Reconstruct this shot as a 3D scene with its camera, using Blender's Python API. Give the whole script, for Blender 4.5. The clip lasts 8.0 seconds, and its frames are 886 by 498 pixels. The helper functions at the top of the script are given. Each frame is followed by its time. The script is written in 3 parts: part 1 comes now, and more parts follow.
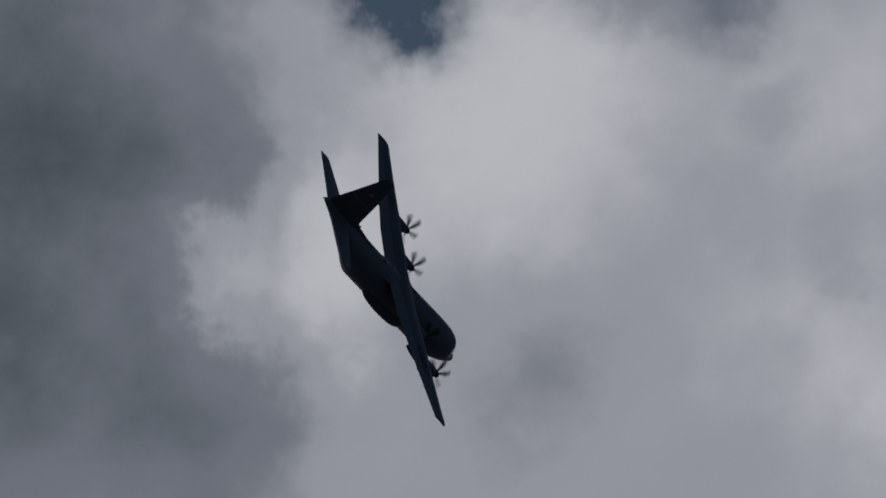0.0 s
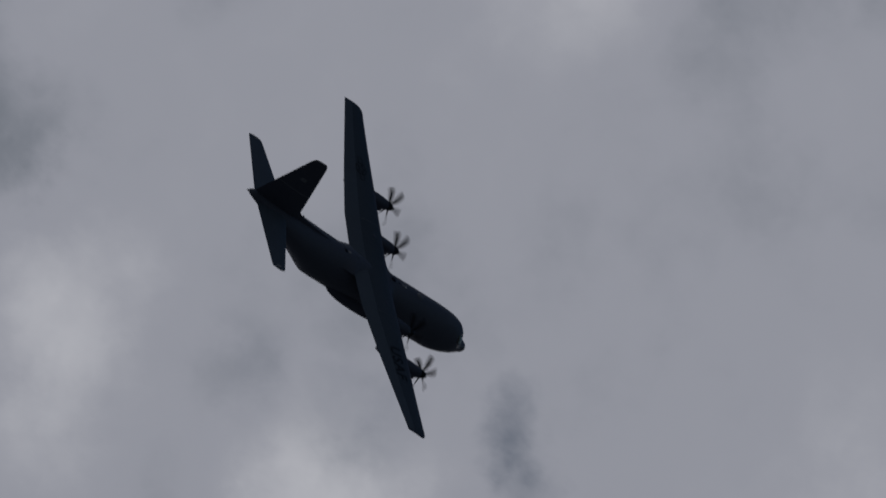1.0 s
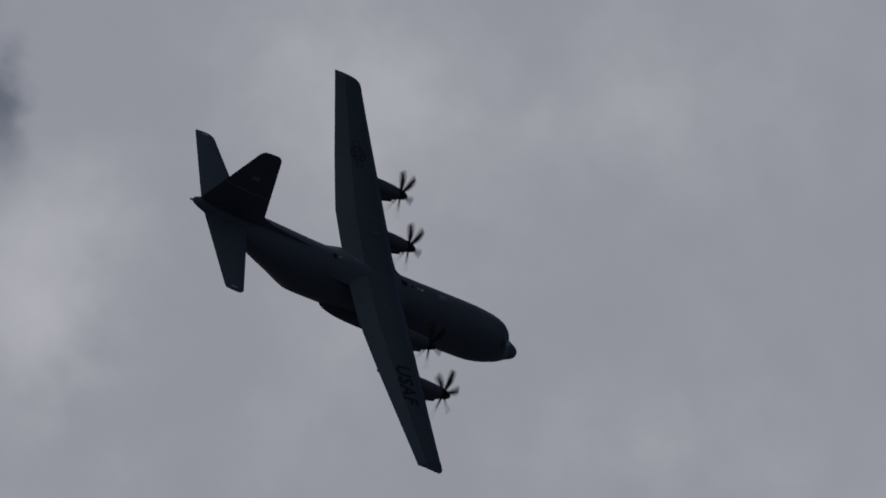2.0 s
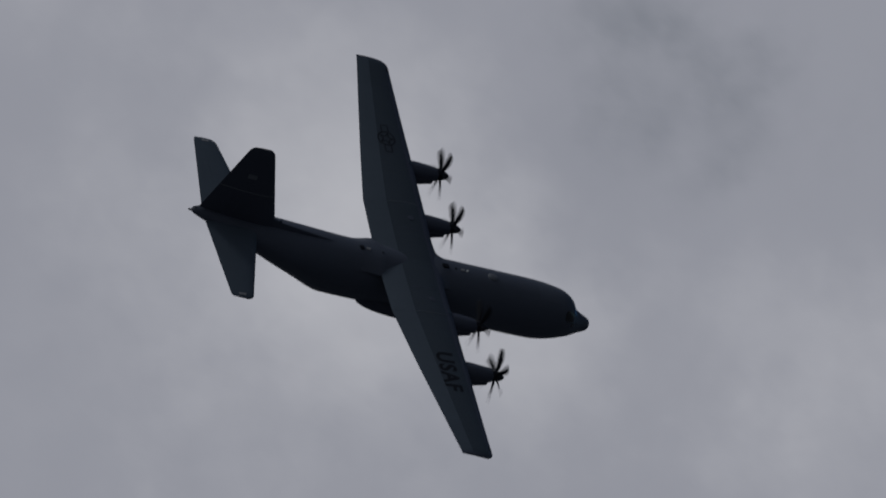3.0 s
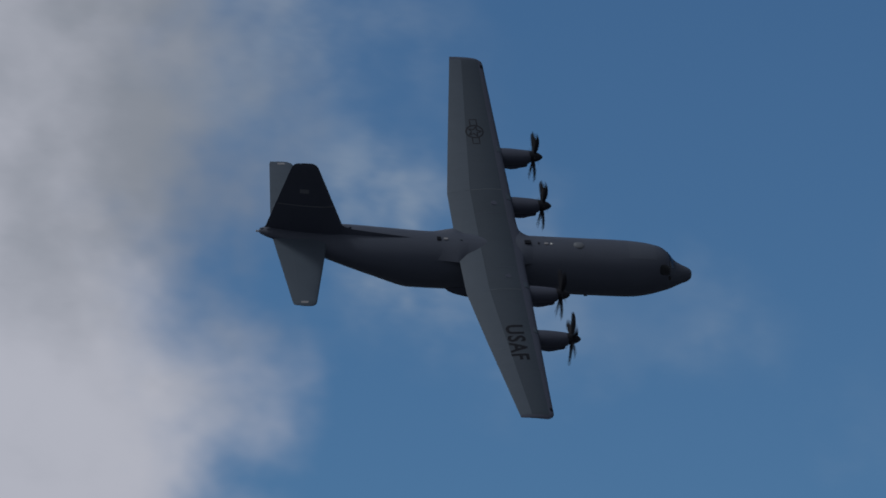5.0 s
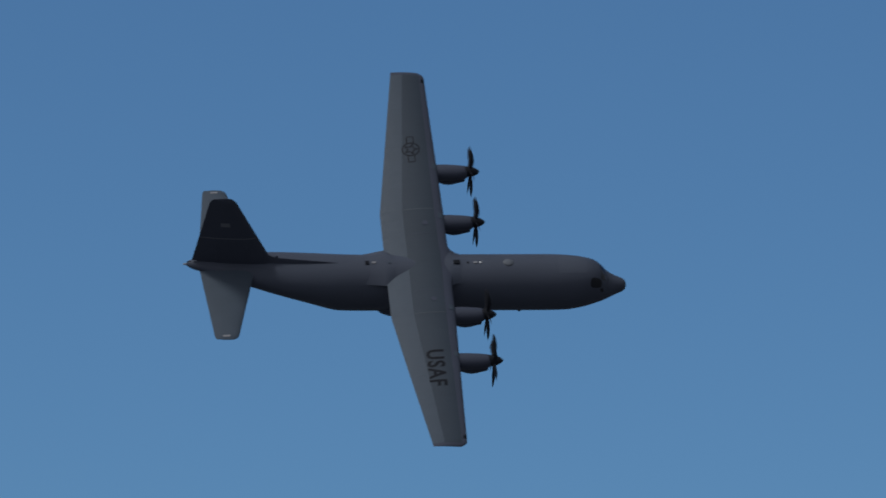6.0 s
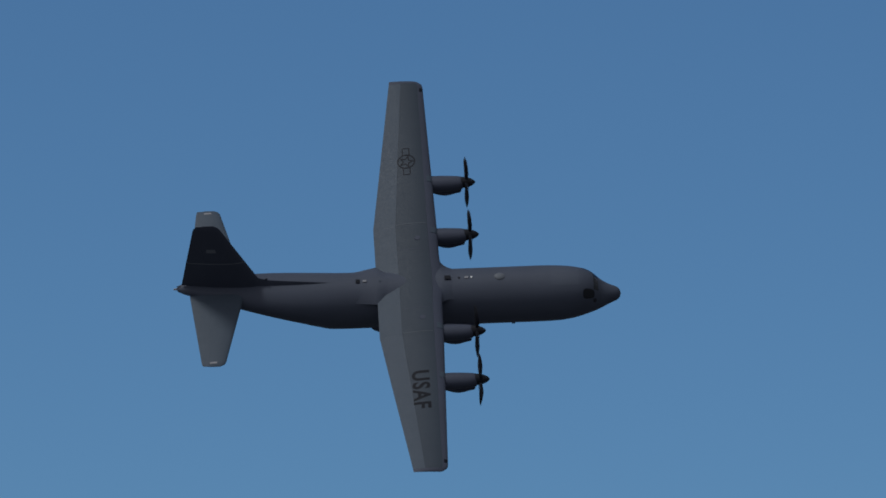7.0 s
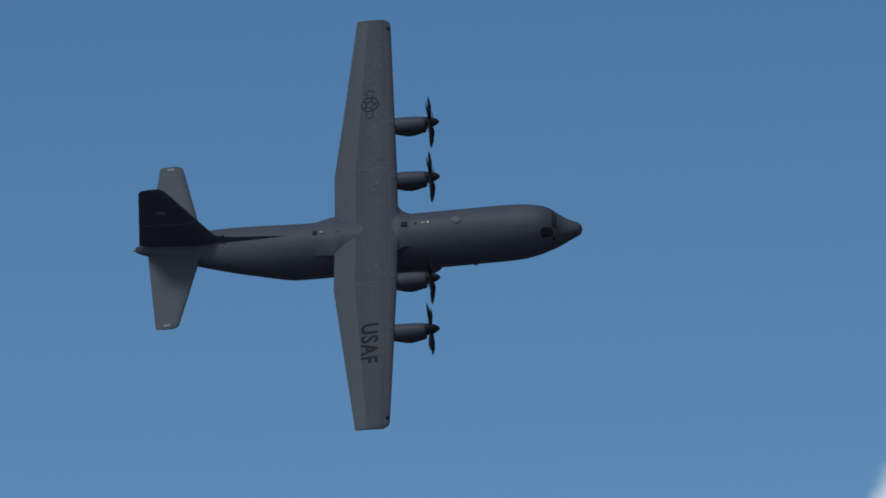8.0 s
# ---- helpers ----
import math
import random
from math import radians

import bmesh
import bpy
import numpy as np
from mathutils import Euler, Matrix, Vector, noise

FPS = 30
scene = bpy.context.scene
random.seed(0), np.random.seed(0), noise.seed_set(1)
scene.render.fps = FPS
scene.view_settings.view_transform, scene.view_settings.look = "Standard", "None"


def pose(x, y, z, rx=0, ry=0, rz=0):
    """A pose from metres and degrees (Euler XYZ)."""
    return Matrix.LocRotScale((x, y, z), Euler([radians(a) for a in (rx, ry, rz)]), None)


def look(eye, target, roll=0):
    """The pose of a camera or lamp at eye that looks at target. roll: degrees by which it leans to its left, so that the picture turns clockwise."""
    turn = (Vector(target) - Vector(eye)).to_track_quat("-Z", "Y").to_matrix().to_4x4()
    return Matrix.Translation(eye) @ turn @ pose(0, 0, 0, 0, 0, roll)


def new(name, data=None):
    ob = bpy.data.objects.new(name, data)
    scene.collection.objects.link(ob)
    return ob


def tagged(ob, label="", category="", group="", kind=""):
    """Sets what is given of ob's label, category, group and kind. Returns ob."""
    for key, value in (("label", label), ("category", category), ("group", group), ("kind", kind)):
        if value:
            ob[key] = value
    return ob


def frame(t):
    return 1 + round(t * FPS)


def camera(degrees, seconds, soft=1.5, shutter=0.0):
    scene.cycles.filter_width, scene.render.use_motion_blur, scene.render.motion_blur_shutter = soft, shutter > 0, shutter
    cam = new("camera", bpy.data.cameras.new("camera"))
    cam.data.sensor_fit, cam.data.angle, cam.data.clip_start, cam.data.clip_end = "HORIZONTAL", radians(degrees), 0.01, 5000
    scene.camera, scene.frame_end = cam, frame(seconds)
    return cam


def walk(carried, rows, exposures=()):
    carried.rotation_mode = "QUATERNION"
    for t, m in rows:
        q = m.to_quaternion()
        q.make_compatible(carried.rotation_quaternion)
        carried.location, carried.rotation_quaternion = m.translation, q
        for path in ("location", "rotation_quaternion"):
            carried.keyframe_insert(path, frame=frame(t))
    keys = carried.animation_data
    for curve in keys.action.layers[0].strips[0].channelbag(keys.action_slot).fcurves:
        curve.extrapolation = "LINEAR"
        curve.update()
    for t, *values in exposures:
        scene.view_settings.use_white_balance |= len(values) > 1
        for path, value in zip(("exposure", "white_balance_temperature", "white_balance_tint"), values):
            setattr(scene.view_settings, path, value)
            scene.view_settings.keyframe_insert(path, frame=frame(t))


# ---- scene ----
# a man-high stand on the ground, long lens, turned after the aeroplane
cam = camera(7, 8.0, soft=1.65, shutter=0.25)
EYE = Vector((0, 0, 1.7))
# seconds, bearing (clockwise from +y) and height of the view in degrees
VIEW = [
    (0.00, -23.019, 27.617),
    (0.10, -22.925, 27.273),
    (0.20, -22.823, 26.861),
    (0.30, -22.521, 26.492),
    (0.40, -22.164, 26.068),
    (0.50, -21.782, 25.664),
    (0.60, -21.439, 25.196),
    (0.70, -21.169, 24.779),
    (0.80, -20.957, 24.504),
    (0.90, -20.676, 24.166),
    (1.00, -20.374, 23.977),
    (1.10, -20.027, 23.636),
    (1.20, -19.677, 23.177),
    (1.30, -19.232, 22.722),
    (1.40, -18.877, 22.204),
    (1.50, -18.402, 21.740),
    (1.60, -17.890, 21.556),
    (1.70, -17.303, 21.322),
    (2.00, -15.603, 20.062),
    (2.20, -14.464, 19.239),
    (2.50, -12.649, 18.069),
    (2.80, -10.622, 17.028),
    (2.90, -9.974, 16.715),
    (3.00, -9.351, 16.256),
    (3.10, -8.605, 15.787),
    (3.20, -7.842, 15.242),
    (3.30, -6.968, 14.861),
    (3.40, -6.050, 14.604),
    (3.50, -5.155, 14.370),
    (3.60, -4.206, 14.067),
    (3.70, -3.301, 13.856),
    (3.80, -2.553, 13.667),
    (3.90, -1.917, 13.523),
    (4.00, -1.425, 13.253),
    (4.10, -0.824, 12.923),
    (4.20, -0.314, 12.515),
    (4.50, 2.328, 11.913),
    (4.80, 5.018, 11.400),
    (5.10, 7.725, 10.930),
    (5.30, 9.546, 10.612),
    (5.40, 10.803, 10.445),
    (5.50, 11.928, 10.304),
    (5.60, 13.125, 10.200),
    (5.70, 14.112, 10.155),
    (5.80, 14.876, 10.074),
    (5.90, 15.678, 9.934),
    (6.00, 16.398, 9.744),
    (6.10, 17.186, 9.618),
    (6.20, 17.930, 9.417),
    (6.30, 18.773, 9.396),
    (6.40, 19.696, 9.407),
    (6.50, 20.667, 9.315),
    (6.60, 21.719, 9.253),
    (6.70, 22.765, 9.185),
    (6.80, 23.768, 9.146),
    (6.90, 24.689, 9.206),
    (7.00, 25.592, 9.234),
    (7.10, 26.480, 9.139),
    (7.20, 27.364, 9.049),
    (7.30, 28.288, 8.980),
    (7.40, 29.224, 8.885),
    (7.50, 30.216, 8.909),
    (7.60, 31.224, 8.903),
    (7.70, 32.249, 8.847),
    (7.80, 33.290, 8.774),
    (7.90, 34.276, 8.793),
    (8.00, 35.180, 8.853),
]


def aim(bearing, height):
    a, e = radians(bearing), radians(height)
    return EYE + Vector((math.sin(a) * math.cos(e), math.cos(a) * math.cos(e), math.sin(e)))


walk(cam, [(t, look(EYE, aim(a, e))) for t, a, e in VIEW],
     exposures=[(0.0, 0.0), (4.2, 0.0), (4.7, 0.4), (5.3, 0.76), (5.5, 0.85), (6.0, 0.93), (6.5, 0.86), (7.5, 0.80), (8.0, 0.82)])

# ---------- flight of the aeroplane: seconds, place of its nose axis, turn ----------
FLIGHT = [
    (0.00, -282.82, 668.49, 367.72, 76.94, 5.19, 85.54),
    (0.20, -279.05, 669.31, 356.25, 76.71, 5.40, 82.60),
    (0.30, -275.24, 666.59, 348.94, 76.50, 5.44, 81.05),
    (0.50, -263.91, 654.76, 331.28, 75.91, 5.46, 77.97),
    (0.70, -247.93, 634.47, 309.62, 75.15, 5.46, 75.10),
    (0.80, -238.81, 622.49, 297.98, 74.74, 5.47, 73.72),
    (1.00, -220.16, 599.05, 275.31, 73.95, 5.53, 70.93),
    (1.20, -202.62, 579.41, 255.15, 73.22, 5.61, 67.99),
    (1.30, -194.25, 570.68, 245.82, 72.84, 5.65, 66.50),
    (1.50, -177.86, 554.22, 228.06, 71.97, 5.72, 63.48),
    (1.70, -161.87, 539.02, 211.51, 70.84, 5.73, 60.40),
    (1.80, -154.18, 532.33, 203.92, 70.18, 5.70, 58.82),
    (2.00, -139.43, 521.13, 190.08, 68.67, 5.54, 55.58),
    (2.20, -125.35, 512.72, 178.01, 67.04, 5.26, 52.27),
    (2.30, -118.52, 509.56, 172.63, 66.22, 5.09, 50.62),
    (2.50, -105.19, 505.47, 163.12, 64.58, 4.69, 47.30),
    (2.70, -92.17, 504.47, 155.18, 63.03, 4.23, 44.01),
    (2.80, -85.73, 505.18, 151.77, 62.33, 3.99, 42.39),
    (3.00, -72.85, 509.05, 146.01, 61.10, 3.52, 39.19),
    (3.20, -59.70, 515.35, 141.30, 60.17, 3.12, 36.03),
    (3.30, -52.91, 518.93, 139.17, 59.76, 2.95, 34.45),
    (3.50, -38.78, 525.79, 135.09, 58.89, 2.53, 31.31),
    (3.70, -23.81, 530.86, 130.97, 57.81, 1.96, 28.18),
    (3.80, -16.02, 532.69, 128.88, 57.23, 1.66, 26.60),
    (4.00, 0.11, 535.52, 124.77, 56.19, 1.13, 23.38),
    (4.20, 16.66, 537.80, 120.86, 55.36, 0.78, 20.03),
    (4.30, 25.01, 538.71, 118.97, 55.01, 0.65, 18.32),
    (4.50, 41.82, 540.05, 115.32, 54.43, 0.45, 14.85),
    (4.70, 58.74, 540.78, 111.86, 54.03, 0.31, 11.36),
    (4.80, 67.25, 540.91, 110.21, 53.89, 0.25, 9.61),
    (5.00, 84.32, 540.72, 107.05, 53.74, 0.13, 6.16),
    (5.20, 101.48, 539.89, 104.09, 53.77, -0.04, 2.77),
    (5.30, 110.09, 539.18, 102.68, 53.84, -0.15, 1.11),
    (5.50, 127.35, 537.07, 99.96, 54.05, -0.42, -2.11),
    (5.70, 144.57, 534.02, 97.48, 54.39, -0.77, -5.19),
    (5.80, 153.14, 532.18, 96.35, 54.59, -0.96, -6.70),
    (6.00, 170.18, 527.88, 94.34, 55.03, -1.31, -9.70),
    (6.20, 187.04, 522.64, 92.62, 55.39, -1.60, -12.68),
    (6.30, 195.38, 519.67, 91.87, 55.56, -1.74, -14.16),
    (6.50, 211.89, 513.19, 90.61, 55.95, -1.99, -17.05),
    (6.70, 228.22, 506.23, 89.66, 56.40, -2.20, -19.83),
    (6.80, 236.27, 502.52, 89.28, 56.65, -2.29, -21.20),
    (7.00, 252.02, 494.28, 88.64, 57.16, -2.49, -24.03),
    (7.20, 267.14, 484.77, 88.14, 57.74, -2.69, -27.08),
    (7.30, 274.52, 479.68, 87.97, 58.07, -2.79, -28.70),
    (7.50, 289.09, 469.21, 87.84, 58.69, -3.07, -32.12),
    (7.70, 303.51, 458.62, 88.05, 59.24, -3.52, -35.86),
    (7.80, 310.65, 453.24, 88.27, 59.52, -3.77, -37.87),
    (8.00, 324.75, 442.22, 88.93, 60.16, -4.29, -42.22),
]

# ---------- world and sun ----------
SUN_AZ, SUN_EL = -110.0, 58.0      # degrees, clockwise from +y
world = bpy.data.worlds.new("sky")
world.use_nodes = True
scene.world = world


class Nodes:
    """Short hand for building node trees."""

    def __init__(self, tree):
        self.tree = tree

    def node(self, kind, links=None, operation=None):
        n = self.tree.nodes.new(kind)
        if operation:
            n.operation = operation
        for k, v in (links or {}).items():
            if hasattr(v, "is_output"):
                self.tree.links.new(v, n.inputs[k])
            else:
                n.inputs[k].default_value = v
        return n

    def math(self, op, a, b=0.0):
        return self.node("ShaderNodeMath", {0: a, 1: b}, op).outputs[0]

    def mix(self, f, a, b):
        n = self.node("ShaderNodeMix")
        n.data_type, n.clamp_factor = "RGBA", True
        for k, v in ((0, f), (6, a), (7, b)):
            if hasattr(v, "is_output"):
                self.tree.links.new(v, n.inputs[k])
            else:
                n.inputs[k].default_value = v if k == 0 else (*v, 1)
        return n.outputs[2]

    def ramp(self, v, a, b, c=0.0, d=1.0, smooth=True):
        n = self.node("ShaderNodeMapRange", {0: v, 1: a, 2: b, 3: c, 4: d})
        n.interpolation_type = "SMOOTHSTEP" if smooth else "LINEAR"
        return n.outputs[0]

    def noise(self, vec, scale, detail=5.0, rough=0.5, distort=0.0):
        return self.node("ShaderNodeTexNoise", {"Vector": vec, "Scale": scale, "Detail": detail,
                                                "Roughness": rough, "Distortion": distort})


def sky_world():
    world.node_tree.nodes.clear()
    N = Nodes(world.node_tree)
    way = N.node("ShaderNodeTexCoord").outputs["Generated"]
    sep = N.node("ShaderNodeSeparateXYZ", {0: way})
    az = N.math("MULTIPLY", N.math("ARCTAN2", sep.outputs[0], sep.outputs[1]), 57.2958)
    el = N.math("MULTIPLY", N.math("ARCSINE", sep.outputs[2]), 57.2958)
    # wandering of the cloud outlines, in degrees
    w1 = N.noise(way, 22.0, 5.0, 0.55)
    w2 = N.noise(way, 75.0, 5.0, 0.6)
    spot = N.node("ShaderNodeCombineXYZ", {0: az, 1: el, 2: 0.0}).outputs[0]

    def wander(vec, tex, amount):
        off = N.node("ShaderNodeVectorMath", {0: tex.outputs["Color"], 1: (0.5, 0.5, 0.5)}, operation="SUBTRACT").outputs[0]
        off = N.node("ShaderNodeVectorMath", {0: off, 3: amount}, operation="SCALE").outputs[0]
        return N.node("ShaderNodeVectorMath", {0: vec, 1: off}, operation="ADD").outputs[0]

    plain = wander(spot, w2, 0.5)
    spot = wander(wander(spot, w1, 1.2), w2, 1.0)

    def patch(vec, a, e, r, soft=0.0, wide=1.0):
        v = N.node("ShaderNodeVectorMath", {0: vec, 1: (a, e, 0)}, operation="SUBTRACT").outputs[0]
        v = N.node("ShaderNodeVectorMath", {0: v, 1: (1 / wide, 1, 0)}, operation="MULTIPLY").outputs[0]
        d = N.node("ShaderNodeVectorMath", {0: v}, operation="LENGTH").outputs["Value"]
        return N.ramp(d, r, r * soft)

    def total(patches, vec):
        out = None
        for strength, *p in patches:
            v = N.math("MULTIPLY", patch(vec, *p), strength)
            out = v if out is None else N.math("ADD", out, v)
        return out

    air = N.node("ShaderNodeTexSky")
    air.sky_type, air.sun_disc, air.sun_elevation, air.sun_rotation = "NISHITA", False, radians(SUN_EL), radians(SUN_AZ)
    air.air_density, air.dust_density, air.ozone_density, air.altitude = SKY_AIR, SKY_DUST, SKY_OZONE, SKY_ALT
    blue = air.outputs[0]
    blue = N.node("ShaderNodeVectorMath", {0: blue, 1: tuple(c * SKY_STRENGTH for c in SKY_TINT)}, operation="MULTIPLY").outputs[0]
    # the layer of grey cloud: lit folds, shaded bellies, gaps
    n1 = N.noise(wander(way, w2, 0.012), 11.0, 6.0, 0.5).outputs["Fac"]
    n2 = N.noise(wander(way, w2, 0.012), 30.0, 5.0, 0.5).outputs["Fac"]
    tone = N.math("ADD", N.math("MULTIPLY", N.math("SUBTRACT", n1, 0.5), 0.55), N.math("MULTIPLY", N.math("SUBTRACT", n2, 0.5), 0.37))
    tone = N.math("ADD", tone, N.math("MULTIPLY", N.math("SUBTRACT", N.noise(way, 85.0, 4.0, 0.55).outputs["Fac"], 0.5), 0.14))
    tone = N.math("ADD", tone, 0.62)
    lit = total(LIT_FOLDS, spot)
    shade = total(SHADED, spot)
    tone = N.math("SUBTRACT", N.math("ADD", tone, lit), shade)
    # added cloud past the clear gap, never in view, greys the light on the aeroplane
    edge = N.math("ADD", az, N.math("MULTIPLY", N.math("SUBTRACT", w1.outputs["Fac"], 0.5), 9.0))
    unseen_cloud = N.ramp(edge, 58.0, 80.0)
    tone = N.math("SUBTRACT", tone, N.math("MULTIPLY", unseen_cloud, 0.46))
    ramp = N.node("ShaderNodeValToRGB", {0: tone})
    ramp.color_ramp.interpolation = "EASE"
    keys = [(0.0, (0.050, 0.062, 0.076)), (0.35, (0.148, 0.164, 0.194)), (0.6, (0.281, 0.290, 0.333)), (1.0, (0.46, 0.465, 0.50))]
    while len(ramp.color_ramp.elements) < len(keys):
        ramp.color_ramp.elements.new(0.5)
    for e, (p, c) in zip(ramp.color_ramp.elements, keys):
        e.position, e.color = p, (*c, 1)
    gaps = total(GAPS, spot)
    ragged = N.noise(way, 62.0, 5.0, 0.62).outputs["Fac"]
    gaps = N.math("MULTIPLY", gaps, N.ramp(ragged, 0.36, 0.58, 0.45, 1.0))
    cloud = N.mix(gaps, ramp.outputs[0], (0.046, 0.068, 0.103))
    cover = N.math("ADD", N.ramp(edge, 3.1, 6.1, 1.0, 0.0), unseen_cloud)
    wisp = N.math("MULTIPLY", N.math("MULTIPLY", total(WISPS, spot), N.ramp(n2, 0.30, 0.70)), N.ramp(ragged, 0.34, 0.62, 0.25, 1.2))
    puff = total(PUFFS, plain)
    col = N.mix(wisp, N.mix(cover, blue, cloud), (0.20, 0.235, 0.28))
    col = N.mix(puff, col, (0.46, 0.48, 0.52))
    # below the horizon: dim haze
    col = N.mix(N.ramp(el, -1.5, 0.0, 1.0, 0.0), col, (0.05, 0.055, 0.05))
    bg = N.node("ShaderNodeBackground", {"Color": col, "Strength": 1.0})
    N.node("ShaderNodeOutputWorld", {"Surface": bg.outputs[0]})


SKY_AIR, SKY_DUST, SKY_OZONE, SKY_ALT, SKY_STRENGTH = 1.0, 0.3, 2.0, 1500.0, 0.0408
SKY_TINT = (0.458, 0.71, 0.905)      # white balance of the clear part
# strength, bearing, height and radius in degrees
LIT_FOLDS = [(0.36, -24.2, 27.5, 1.3), (0.28, -22.6, 28.5, 2.2), (0.30, -25.15, 27.45, 0.6), (0.28, -23.7, 23.2, 1.5), (0.14, -19.0, 26.9, 1.1),
             (0.26, -21.2, 22.1, 1.3), (0.22, -19.1, 19.9, 1.7), (0.15, -19.4, 28.9, 1.3), (0.12, -19.6, 26.6, 2.0),
             (0.12, -5.5, 15.2, 2.6), (0.12, -1.0, 12.6, 2.6), (0.20, -10.4, 16.2, 3.4), (0.10, -8.2, 15.6, 2.2), (0.12, -16.0, 20.8, 3.0),
             (0.09, -2.0, 12.6, 4.5), (0.10, 0.6, 12.5, 1.4), (0.15, -4.3, 14.7, 1.5)]
SHADED = [(0.48, -27.2, 27.2, 3.4), (0.16, -25.3, 28.3, 1.2), (0.17, -22.3, 26.8, 1.4), (0.16, -25.4, 24.2, 1.3), (0.16, -24.3, 24.7, 1.2), (0.12, -20.4, 25.9, 1.3), (0.36, -26.6, 29.4, 2.2), (0.22, -24.9, 26.2, 1.6), (0.15, -24.9, 29.2, 0.9), (0.16, -20.1, 28.7, 0.5), (0.12, -19.5, 27.7, 0.5),
          (0.10, -8.0, 17.0, 1.7), (0.16, -0.4, 14.3, 1.0), (0.18, 1.8, 14.5, 1.0), (0.18, -0.8, 10.9, 1.1), (0.10, -2.0, 14.2, 1.5), (0.08, -2.4, 13.5, 1.3), (0.10, -8.6, 12.8, 1.8), (0.24, 5.2, 11.8, 3.4)]
GAPS = [(1.0, -23.4, 29.85, 0.9, 0.1, 1.4), (0.5, -23.35, 29.55, 0.5, 0.1, 1.3), (0.7, -20.5, 29.75, 0.7, 0.0, 1.7), (0.55, -23.9, 29.95, 0.55), (0.65, -21.8, 29.75, 0.6, 0.1, 1.5), (0.70, -19.5, 21.35, 0.7, 0.0, 0.75), (0.62, -19.65, 22.2, 0.6, 0.0, 0.7),
        (0.22, -22.0, 23.1, 0.5), (0.30, -21.0, 22.6, 0.6, 0.0, 1.3), (0.07, -8.0, 17.05, 1.3), (0.20, -0.35, 14.35, 0.8), (0.22, 1.75, 14.5, 0.8), (0.14, -0.8, 10.9, 0.9), (0.24, 1.0, 14.6, 1.5, 0.0, 1.6)]
WISPS = [(0.95, 6.4, 11.1, 1.15), (0.5, 5.8, 12.7, 1.8), (0.45, 7.2, 11.0, 1.2), (0.32, 7.6, 10.5, 1.0), (0.20, 11.0, 9.9, 0.9), (0.20, 10.9, 11.1, 0.7), (0.22, 9.1, 10.5, 0.75, 0.0, 1.4), (0.42, 11.2, 10.7, 0.32), (0.2, 11.0, 10.8, 0.6), (0.16, 10.6, 9.7, 0.7)]
PUFFS = [(1.0, 39.2, 6.6, 0.8, 0.6)]
sky_world()

sun = new("sun", bpy.data.lights.new("sun", "SUN"))
sun.data.energy, sun.data.angle, sun.data.color = 0.72, radians(12), (0.95, 0.985, 1.0)
sa, se = radians(SUN_AZ), radians(SUN_EL)
sun.matrix_world = look((math.sin(sa) * math.cos(se) * 900, math.cos(sa) * math.cos(se) * 900, math.sin(se) * 900), (0, 0, 0))

# ---------- materials ----------


def paint(name, colour, rough=0.55, vary=0.06, streak=True, metal=0.0, spec=0.2):
    m = bpy.data.materials.new(name)
    m.use_nodes = True
    N = Nodes(m.node_tree)
    bsdf = m.node_tree.nodes["Principled BSDF"]
    co = N.node("ShaderNodeTexCoord").outputs["Object"]
    big = N.noise(co, 0.45, 4.0, 0.55).outputs["Fac"]
    fine = N.noise(co, 7.0, 6.0, 0.6).outputs["Fac"]
    v = N.math("ADD", N.math("MULTIPLY", big, 0.65), N.math("MULTIPLY", fine, 0.35))
    if streak:
        st = N.node("ShaderNodeMapping", {"Vector": co, "Scale": (0.25, 3.0, 3.0)}).outputs[0]
        v = N.math("ADD", N.math("MULTIPLY", v, 0.7), N.math("MULTIPLY", N.noise(st, 1.3, 4.0, 0.6).outputs["Fac"], 0.3))
    f = N.ramp(v, 0.3, 0.7)
    lo, hi = [c * (1 - vary) for c in colour], [c * (1 + vary) for c in colour]
    m.node_tree.links.new(N.mix(f, lo, hi), bsdf.inputs["Base Color"])
    m.node_tree.links.new(N.ramp(fine, 0.3, 0.7, rough - 0.08, rough + 0.1), bsdf.inputs["Roughness"])
    bump = N.node("ShaderNodeBump", {"Height": fine, "Strength": 0.004, "Distance": 0.01})
    m.node_tree.links.new(bump.outputs[0], bsdf.inputs["Normal"])
    bsdf.inputs["Metallic"].default_value = metal
    bsdf.inputs["Specular IOR Level"].default_value = spec
    return m


GREY = paint("grey_paint", (0.056, 0.065, 0.087))
GREY_PANEL = paint("paler_grey_paint", (0.063, 0.073, 0.095))
GREY_LIGHT = paint("light_grey_paint", (0.054, 0.070, 0.090))
GREY_DARK = paint("dark_grey_paint", (0.049, 0.056, 0.079))
WING_GREY = paint("wing_grey_paint", (0.033, 0.044, 0.058))
# darker than the hull grey: shade on fin and ridge put into the colour
FIN_SHADED = paint("fin_grey_with_shade", (0.049, 0.056, 0.077))
DOME = paint("pale_grey_plastic", (0.105, 0.115, 0.13), streak=False)
SEAM = paint("pale_sealant", (0.072, 0.084, 0.098), streak=False)
FAINT = paint("worn_dark_marking", (0.017, 0.018, 0.023), streak=False, spec=0.1)
MARK = paint("dark_marking", (0.009, 0.010, 0.014), streak=False, spec=0.1)
FADED = paint("faded_marking", (0.125, 0.135, 0.15), streak=False)
PALE = paint("pale_marking", (0.22, 0.22, 0.23), streak=False)
BLACK = paint("black_rubber_and_shade", (0.015, 0.016, 0.020), 0.55, streak=False, spec=0.12)
